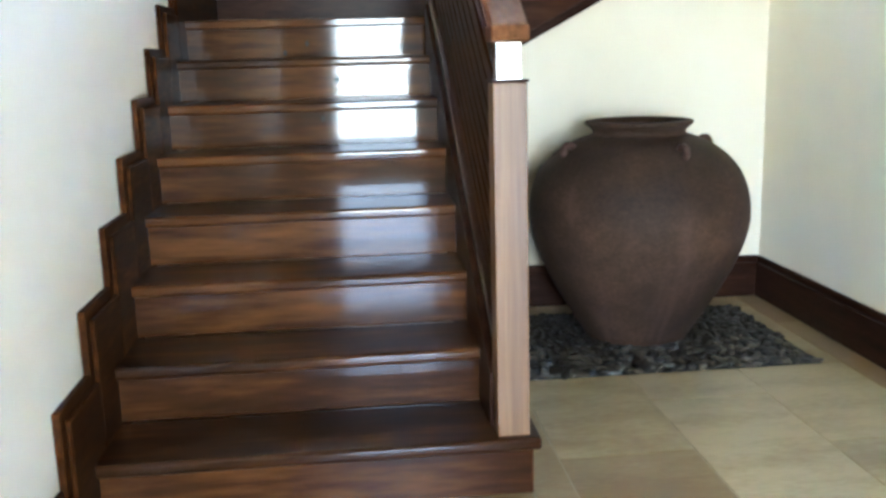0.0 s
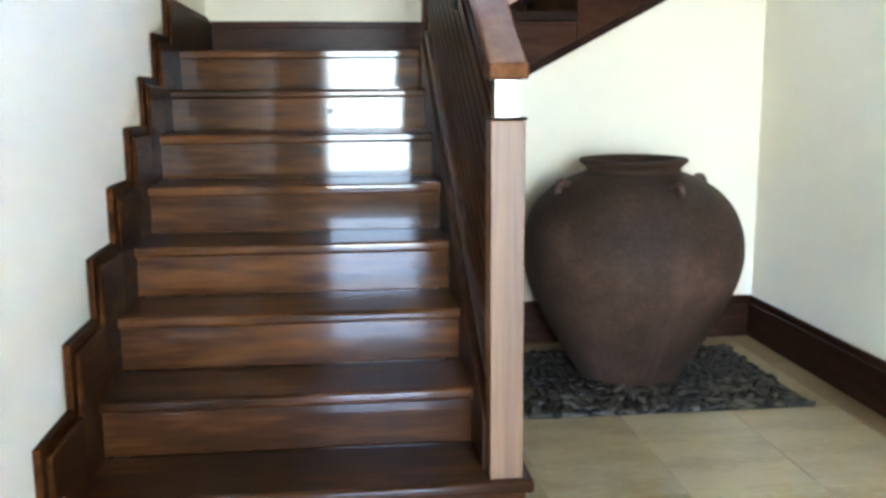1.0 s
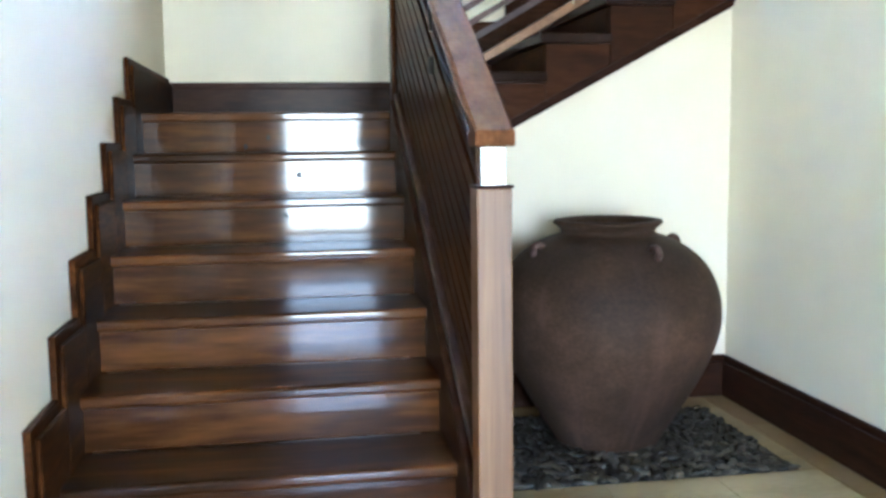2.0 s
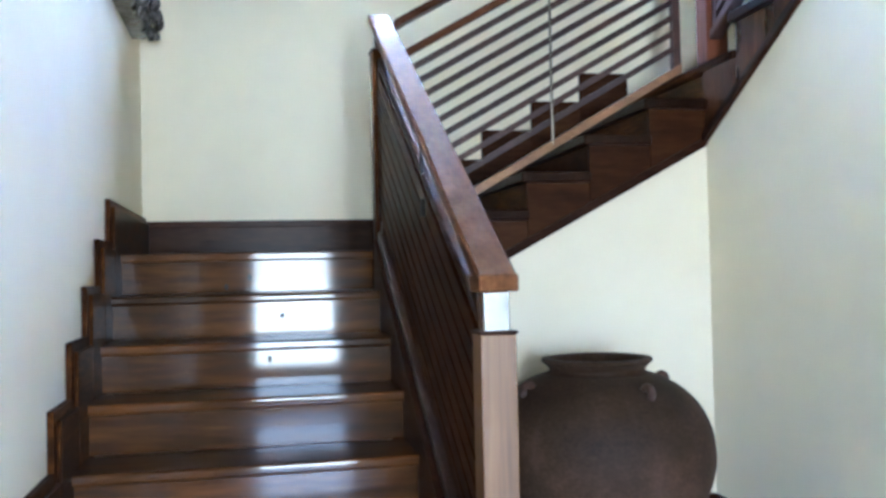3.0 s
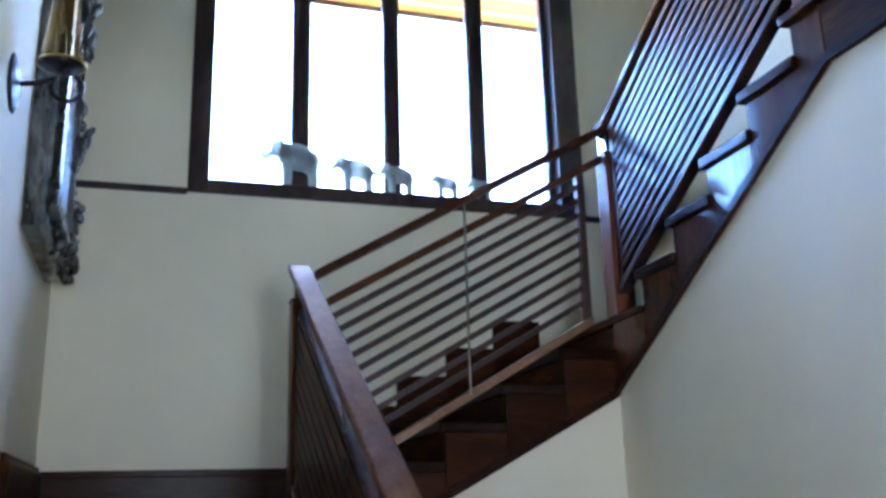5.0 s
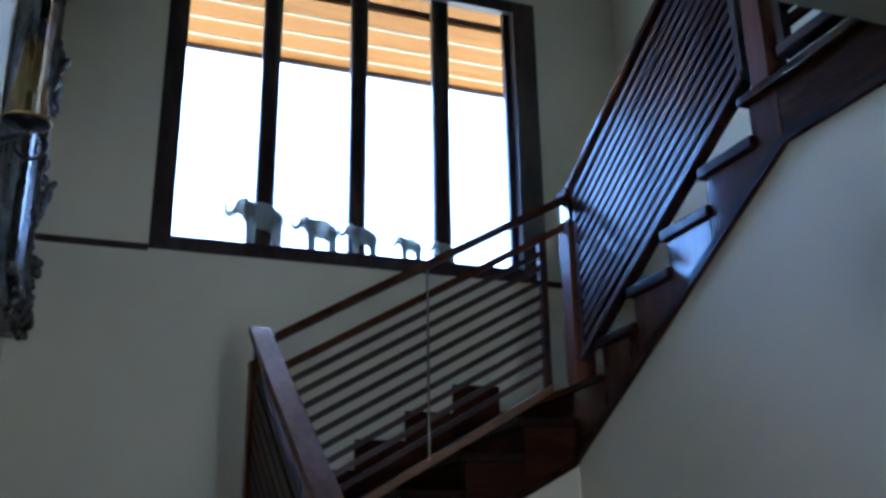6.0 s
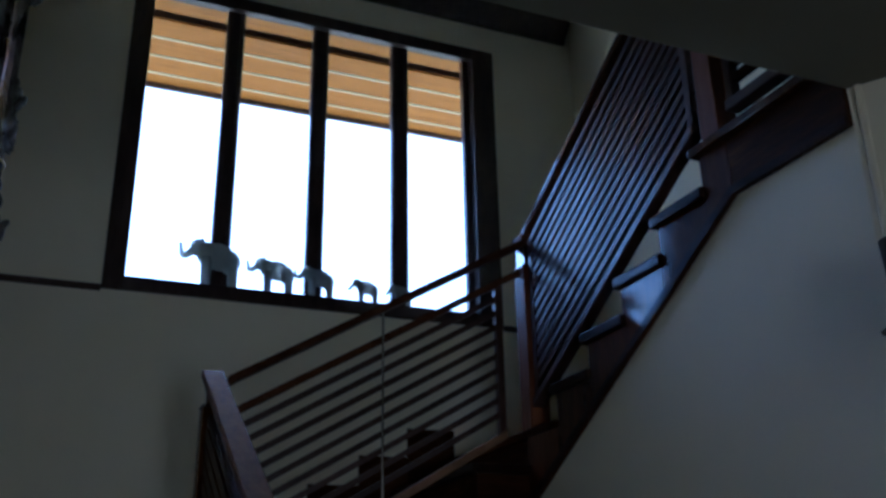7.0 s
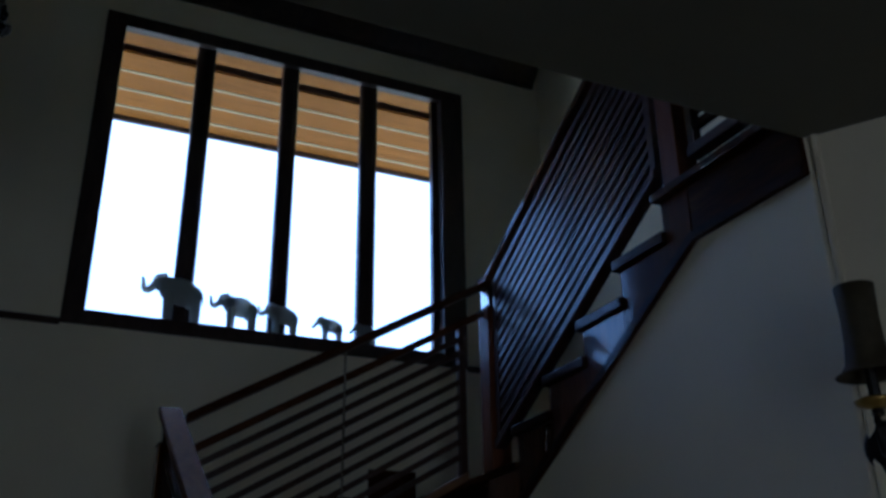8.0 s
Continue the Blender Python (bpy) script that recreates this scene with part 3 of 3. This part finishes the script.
# ---------- jar ----------
def rounded(points, n=4):
    """A smooth line through a lathe profile."""
    out = []
    p = [points[0]] + points + [points[-1]]
    for a, b, c, d in zip(p, p[1:], p[2:], p[3:]):
        for k in range(n):
            t = k / n
            out.append(tuple(0.5 * (2 * b[i] + (c[i] - a[i]) * t + (2 * a[i] - 5 * b[i] + 4 * c[i] - d[i]) * t * t + (3 * b[i] - a[i] - 3 * c[i] + d[i]) * t ** 3) for i in (0, 1)))
    return out + [points[-1]]


M_LUG = material("worn_stoneware", ((0.045, 0.025, 0.018), (0.085, 0.047, 0.034)), 0.6, (14, 14, 14), bump=0.1, fine=80, spec=0.3)
LUGS = (-76, 14, 104, 194)
jar = thing("jar", "large dark brown stoneware jar with lugs on a pebble bed", "jar")
JX, JY = 1.95, 1.45
prof = [(0.18, 0.0), (0.21, 0.004), (0.228, 0.03), (0.24, 0.05), (0.303, 0.15), (0.371, 0.27), (0.424, 0.385), (0.455, 0.49), (0.461, 0.565), (0.450, 0.65), (0.412, 0.735),
        (0.352, 0.80), (0.277, 0.848), (0.215, 0.872), (0.192, 0.882), (0.194, 0.895), (0.210, 0.911), (0.224, 0.922), (0.221, 0.933), (0.202, 0.936), (0.182, 0.922), (0.175, 0.89), (0.18, 0.86), (0.02, 0.80)]
part("body", lathe(rounded(prof[:14]), 72, at=(JX, JY, 0.0), wobble=0.012), M_JAR, jar, smooth=True)
part("rim", lathe(prof[12:], 72, at=(JX, JY, 0.0), wobble=0.008), M_JAR, jar, "flared rim round the dark mouth", smooth=True)
for a in LUGS:
    # lugs: small upright ears standing on the shoulder
    d = Vector((math.cos(radians(a)), math.sin(radians(a)), 0))
    c = Vector((JX, JY, 0.820)) + d * 0.326
    up = Vector((0, 0, 1)) * 0.8 - d * 0.6
    out = Vector((0, 0, 1)) * 0.6 + d * 0.8
    pts = [c + up * (0.025 * math.cos(radians(q))) + out * (0.026 * math.sin(radians(q))) for q in range(-20, 201, 20)]
    part("lug", tube(pts, 0.0155, 10), M_LUG, jar, "small loop handle", smooth=True)

# ---------- elephants on the window ledge ----------
# Pale base and translucent mix stand in for window glare over the figures.
nt = M_ELEPH.node_tree
glare = nt.nodes.new("ShaderNodeBsdfTranslucent")
glare.inputs["Color"].default_value = (0.6, 0.62, 0.6, 1)
blend = nt.nodes.new("ShaderNodeMixShader")
blend.inputs[0].default_value = 0.6
nt.links.new(nt.nodes["Principled BSDF"].outputs[0], blend.inputs[1])
nt.links.new(glare.outputs[0], blend.inputs[2])
nt.links.new(blend.outputs[0], nt.nodes["Material Output"].inputs[0])


def blob(bm, c, r, turn=0.0, seg=14):
    q = bmesh.new()
    bmesh.ops.create_uvsphere(q, u_segments=seg, v_segments=seg // 2 + 2, radius=1)
    bmesh.ops.transform(q, matrix=Matrix.Translation(c) @ Matrix.Rotation(turn, 4, "Y") @ Matrix.Diagonal((*r, 1)), verts=q.verts)
    return joined(bm, q)


def elephant(x, k, tall, label, raised=1.0):
    """A small carved elephant that faces the left side wall, k metres tall at the shoulder."""
    bm = blob(None, (0.05, 0, 0.66), (0.43, 0.22, 0.31), 0.10)
    blob(bm, (0.33, 0, 0.56), (0.23, 0.21, 0.28), 0.35)
    blob(bm, (-0.24, 0, 0.70), (0.26, 0.19, 0.28), -0.2)
    blob(bm, (-0.46, 0, 0.82), (0.21, 0.16, 0.20), -0.5)
    blob(bm, (-0.38, 0, 0.99), (0.07, 0.07, 0.055))
    for s in (-1, 1):
        blob(bm, (-0.34, 0.16 * s, 0.74), (0.13, 0.03, 0.17), 0.2, 10)
        tube([(-0.25, 0.11 * s, 0.62), (-0.24, 0.11 * s, 0.3), (-0.24, 0.11 * s, 0.0)], 0.135, 10, bm, 0.8)
        tube([(0.40, 0.11 * s, 0.60), (0.41, 0.11 * s, 0.3), (0.42, 0.11 * s, 0.0)], 0.14, 10, bm, 0.8)
        tube([(-0.60, 0.07 * s, 0.70), (-0.72, 0.08 * s, 0.67), (-0.80, 0.08 * s, 0.72)], 0.022, 6, bm, 0.3)
    up = [(-0.56, 0, 0.78), (-0.66, 0, 0.68), (-0.75, 0, 0.62), (-0.82, 0, 0.62), (-0.86, 0, 0.68), (-0.865, 0, 0.77), (-0.88, 0, 0.85), (-0.91, 0, 0.89)]
    down = [(-0.58, 0, 0.76), (-0.68, 0, 0.66), (-0.76, 0, 0.56), (-0.81, 0, 0.50), (-0.85, 0, 0.52), (-0.87, 0, 0.58)]
    tube(up if raised else down, 0.10, 10, bm, 0.35)
    tube([(0.53, 0, 0.72), (0.58, 0, 0.58), (0.57, 0, 0.42)], 0.025, 6, bm, 0.6)
    ob = part("elephant_figurine", bm, M_ELEPH, None, smooth=True)
    ob.scale = (k, k * 0.62, k * tall)
    ob.location = (x, YB + 0.018, 3.2625)
    return tagged(ob, label, "figurine", "elephants on the window ledge")


elephant(1.318, 0.245, 1.17, "largest grey elephant with raised trunk, paled for window glare")
elephant(1.682, 0.20, 1.08, "medium grey elephant with raised trunk, paled for window glare")
elephant(1.955, 0.172, 1.12, "small grey elephant beside a mullion, paled for window glare")
elephant(2.268, 0.14, 1.08, "smaller grey elephant with lowered trunk, paled for window glare", 0)
elephant(2.505, 0.125, 1.12, "smallest grey elephant before a mullion, paled for window glare", 0)

# ---------- carved mirror on the side wall ----------
MY0, MY1, MZ0, MZ1 = 1.79, 2.80, 2.52, 4.85
mirror = thing("wall_mirror", "tall mirror in a carved tarnished silver frame", "mirror")
part("glass", box(0.035, 0.045, MY0 + 0.23, MY1 - 0.23, MZ0 + 0.23, MZ1 - 0.23), M_MIRROR, mirror, "mirror glass")
part("backing", box(0.0, 0.034, MY0 + 0.01, MY1 - 0.01, MZ0 + 0.01, MZ1 - 0.01), M_SKIRT, mirror)
rng = random.Random(4)


def moulding(a, c, inward, name):
    """One side of the frame between the outer corners a and c, mitred, in stepped ridges."""
    steps = [(0.0, 0.0), (0.0, 0.055), (0.018, 0.075), (0.04, 0.07), (0.05, 0.045), (0.075, 0.05), (0.095, 0.095), (0.115, 0.10), (0.13, 0.075), (0.15, 0.06), (0.17, 0.046), (0.17, 0.0)]
    steps = [(d * 1.45, x * 1.25) for d, x in steps]
    bm = bmesh.new()
    a, c, inward = Vector(a), Vector(c), Vector(inward)
    along = (c - a).normalized()
    rows = []
    for d, x in steps:
        rows.append([bm.verts.new(a + along * d + inward * d + Vector((x, 0, 0))), bm.verts.new(c - along * d + inward * d + Vector((x, 0, 0)))])
    for p, q in zip(rows, rows[1:]):
        bm.faces.new((p[0], p[1], q[1], q[0]))
    bm.faces.new([p[0] for p in rows])
    bm.faces.new([p[1] for p in rows[::-1]])
    side = part(name, bm, M_SILVER, mirror)
    beads = None
    n = int((c - a).length / 0.034)
    for i in range(1, n):
        p = a + along * (i * 0.034) + inward * 0.09 + Vector((0.068, 0, 0))
        k = rng.uniform(0.8, 1.2)
        beads = blob(beads, p, (0.013 * k, 0.013 * k, 0.013 * k), 0, 6)
    part("beading", beads, M_SILVER, side, smooth=True)
    return side


moulding((0, MY0, MZ0), (0, MY0, MZ1), (0, 1, 0), "stile")
moulding((0, MY1, MZ0), (0, MY1, MZ1), (0, -1, 0), "stile")
moulding((0, MY0, MZ0), (0, MY1, MZ0), (0, 0, 1), "bottom_rail")
moulding((0, MY0, MZ1), (0, MY1, MZ1), (0, 0, -1), "top_rail")


carving = bmesh.new()


def leafwork(y, z, sy, sz, n, seed):
    """A cluster of carved leaves and scrolls that stands out from the frame."""
    r = random.Random(seed)
    bm = carving
    for i in range(n):
        u, v = r.uniform(-1, 1), r.uniform(-1, 1)
        bm = blob(bm, (0.10 + 0.07 * (1 - max(abs(u), abs(v))) * r.uniform(0.6, 1.2), y + u * sy, z + v * sz), (r.uniform(0.012, 0.028), r.uniform(0.012, 0.03), r.uniform(0.02, 0.055)), r.uniform(-0.8, 0.8), 8)
    for i in range(3):
        cy, cz = y + r.uniform(-0.6, 0.6) * sy, z + r.uniform(-0.7, 0.7) * sz
        pts = [(0.125, cy + 0.035 * math.cos(q) * (1 - q / 9), cz + 0.045 * math.sin(q) * (1 - q / 9)) for q in [k * 0.6 for k in range(13)]]
        tube(pts, 0.012, 6, bm, 0.5)


leafwork(MY1 - 0.10, MZ0 + 0.10, 0.09, 0.10, 16, 1)
leafwork(MY1 - 0.08, 3.30, 0.07, 0.20, 26, 3)
leafwork(MY1 - 0.08, 3.95, 0.07, 0.22, 26, 5)
leafwork(MY1 - 0.10, MZ1 - 0.12, 0.09, 0.12, 16, 6)
leafwork((MY0 + MY1) / 2 + 0.1, MZ0 + 0.07, 0.22, 0.05, 18, 7)
leafwork(MY1 - 0.08, 2.85, 0.05, 0.12, 12, 8)
tagged(part("carving", carving, M_SILVER, mirror, "carved leaf and scroll ornament", smooth=True), kind="stuff")


# ---------- wall lamps ----------
def wall_lamp(x, y, z, way, label, out=0.215, cup=(0.215, 0.0), wide=1.0, glass=None, plate=1.0, prof=((0.097, 0.138), (0.079, 0.16), (0.070, 0.21), (0.064, 0.28), (0.057, 0.375))):
    """Iron plate, scrolled arm, gilt cup and a flared fabric shade; way is +1 or -1 along x, away from the wall."""
    lamp = thing("wall_lamp", label, "wall lamp", at=(x, y, z))
    q = lathe([(0.02, 0.0), (0.105 * plate, 0.0), (0.11 * plate, 0.006), (0.095 * plate, 0.014), (0.06 * plate, 0.024), (0.02, 0.03)], 28)
    bmesh.ops.rotate(q, verts=q.verts, matrix=Matrix.Rotation(radians(90 * way), 3, "Y"))
    part("backplate", q, M_IRON, lamp, smooth=True)
    ring = [(way * (0.185 + 0.053 * math.cos(a)), 0, 0.003 + 0.053 * math.sin(a)) for a in [math.pi * (0.75 + k * 0.1) for k in range(17)]]
    part("scroll", tube([(way * 0.02, 0, 0.0), (way * 0.08, 0, 0.010), (way * 0.13, 0, 0.03)] + ring, 0.0095, 8), M_IRON, lamp, smooth=True)
    part("stem", tube([(way * 0.185, 0, 0.055), (way * out * 0.98, 0, 0.10), (way * out, 0, prof[0][1] + 0.035)], 0.016, 8), M_IRON, lamp)
    part("cup", lathe([(0.012, 0.07), (0.05 if wide == 1.0 else 0.03, 0.085), (0.056 * wide, 0.096), (0.05 * wide, 0.10), (0.012, 0.096)], 28, at=(way * cup[0], 0, cup[1])), M_IRON if glass else M_GOLD, lamp, smooth=True)
    if glass:
        rim = [(way * cup[0] + 0.054 * wide * math.cos(k * math.pi / 16), 0.054 * wide * math.sin(k * math.pi / 16), cup[1] + 0.099) for k in range(33)]
        part("cup_rim", tube(rim, 0.0045, 8), M_GOLD, lamp, "gilt rim of the cup", smooth=True)
    sh = bmesh.new()
    rows = []
    prof = list(prof)
    for r, h in prof + [(r - 0.003, h) for r, h in prof[::-1]]:
        rows.append([sh.verts.new((way * out + r * math.cos(2 * math.pi * i / 32), r * math.sin(2 * math.pi * i / 32), h)) for i in range(32)])
    rows.append(rows[0])
    for lo, hi in zip(rows, rows[1:]):
        for i in range(32):
            sh.faces.new((lo[i], lo[(i + 1) % 32], hi[(i + 1) % 32], hi[i]))
    part("shade", sh, glass or M_SHADE, lamp, smooth=True)
    if glass:
        part("candle", lathe([(0.010, 0.095), (0.014, 0.10), (0.014, 0.21), (0.010, 0.215)], 12, at=(way * out, 0, 0)), M_IRON, lamp, "dark candle tube inside the shade", smooth=True)
    return lamp


wall_lamp(0.0, 1.22, 2.88, 1, "black iron wall lamp with amber glass shade beside the mirror", 0.16, (0.16, -0.008), 1.55,
          M_AMBER, 1.0, ((0.080, 0.098), (0.075, 0.13), (0.066, 0.20), (0.056, 0.28), (0.048, 0.36), (0.045, 0.42)))
lamp = wall_lamp(X3 + 0.08 * math.sin(TURN), YS - 0.08 * math.cos(TURN), 1.955, -1, "black iron wall lamp with flared ochre shade, darkened as unlit", 0.18, (0.18, 0.0), 1.0, None, 0.7,
                 ((0.092, 0.165), (0.074, 0.178), (0.060, 0.20), (0.053, 0.26), (0.051, 0.33), (0.055, 0.425)))
lamp.rotation_euler.z = TURN

# ---------- pebble bed ----------
bed = thing("pebble_bed", "rectangle of dark grey river pebbles sunk in the floor", "pebble bed")
part("base", box(BX0, BX1, BY0, BY1, -0.004, -0.001), M_BED, bed)
rng = random.Random(11)
shapes = []
for i in range(7):
    q = bmesh.new()
    bmesh.ops.create_uvsphere(q, u_segments=7, v_segments=4, radius=1)
    for v in q.verts:
        v.co *= 1 + 0.22 * noise.noise(v.co * 1.3 + Vector((i * 7.0, 0, 0)))
    shapes.append(mesh_of(q, "pebble", M_PEBBLE, True))
spots = []
y = BY0 + 0.018
while y < BY1 - 0.01:
    x = BX0 + 0.02 + rng.uniform(0, 0.02)
    while x < BX1 - 0.015:
        spots.append((x + rng.uniform(-0.007, 0.007), y + rng.uniform(-0.008, 0.008)))
        x += rng.uniform(0.032, 0.05)
    y += 0.034
near = sorted(spots, key=lambda s: s[1] + 0.35 * max(0, 1.45 - s[0]))[:300]
near = set(near)
rest = bmesh.new()
for x, y in spots:
    if (x - JX) ** 2 + (y - JY) ** 2 < 0.17 ** 2:
        continue
    turn = Euler((rng.uniform(-0.35, 0.35), rng.uniform(-0.35, 0.35), rng.uniform(0, 6.3)))
    size = (rng.uniform(0.022, 0.040), rng.uniform(0.014, 0.024), rng.uniform(0.008, 0.015))
    m = Matrix.LocRotScale((x, y, 0.004 + rng.uniform(0, 0.006)), turn, size)
    me = rng.choice(shapes)
    if (x, y) in near:
        ob = new("pebble", me)
        ob.matrix_basis = m
        ob.parent = bed
    else:
        n0 = len(rest.verts)
        rest.from_mesh(me)
        rest.verts.ensure_lookup_table()
        bmesh.ops.transform(rest, matrix=m, verts=rest.verts[n0:])
tagged(part("pebble_gravel", rest, M_PEBBLE, bed, "dark grey pebbles round the jar", smooth=True), kind="stuff")

# ---------- floor tiles ----------
TS = 0.43
tiles = {}


def tile(x0, x1, y0, y1):
    g = 0.002
    if x1 - x0 < 0.03 or y1 - y0 < 0.03:
        return
    key = (round(x1 - x0, 3), round(y1 - y0, 3))
    if key not in tiles:
        w, h = key
        tiles[key] = mesh_of(box(-w / 2 + g, w / 2 - g, -h / 2 + g, h / 2 - g, -0.010, 0.0, 0.0015), "tile", M_TILE)
    ob = new("tile", tiles[key])
    ob.location = ((x0 + x1) / 2, (y0 + y1) / 2, 0)
    ob.parent = floor


def lay(x0, x1, y0, y1):
    """Cut a tile round the pebble bed."""
    if x1 <= BX0 or x0 >= BX1 or y1 <= BY0 or y0 >= BY1:
        return tile(x0, x1, y0, y1)
    if y0 < BY0:
        tile(x0, x1, y0, BY0)
    if y1 > BY1:
        tile(x0, x1, BY1, y1)
    a, c = max(y0, BY0), min(y1, BY1)
    if x0 < BX0:
        tile(x0, BX0, a, c)
    if x1 > BX1:
        tile(BX1, x1, a, c)


xs = [1.335 + TS * k for k in range(-4, 15)]
cells = []
for k, (x0, x1) in enumerate(zip(xs, xs[1:])):
    start = 0.235 + (0.43 if k % 2 else 0.0)          # running bond, two to one
    cells += [(x0, x1, start + 0.86 * j, start + 0.86 * (j + 1)) for j in range(-8, 4)]
for x0, x1, y0, y1 in cells:
    if YW - 0.01 < y1 and y0 < YW and x0 > X3:
        y1 = YW
    a, c = max(x0, 0), min(x1, RX if y1 <= YW + 0.001 else EX if y0 < YS else X3)
    d, e = max(y0, YR), min(y1, Y2)
    if c - a < 0.02 or e - d < 0.02:
        continue
    if d < 0.03 < e and a < W1:
        lay(a, min(c, W1), d, 0.03)
        if c > W1:
            lay(W1, c, d, e)
    elif d >= 0.03:
        if c > W1:
            lay(max(a, W1), c, d, e)
    elif c > a and e > d:
        lay(a, c, d, e)
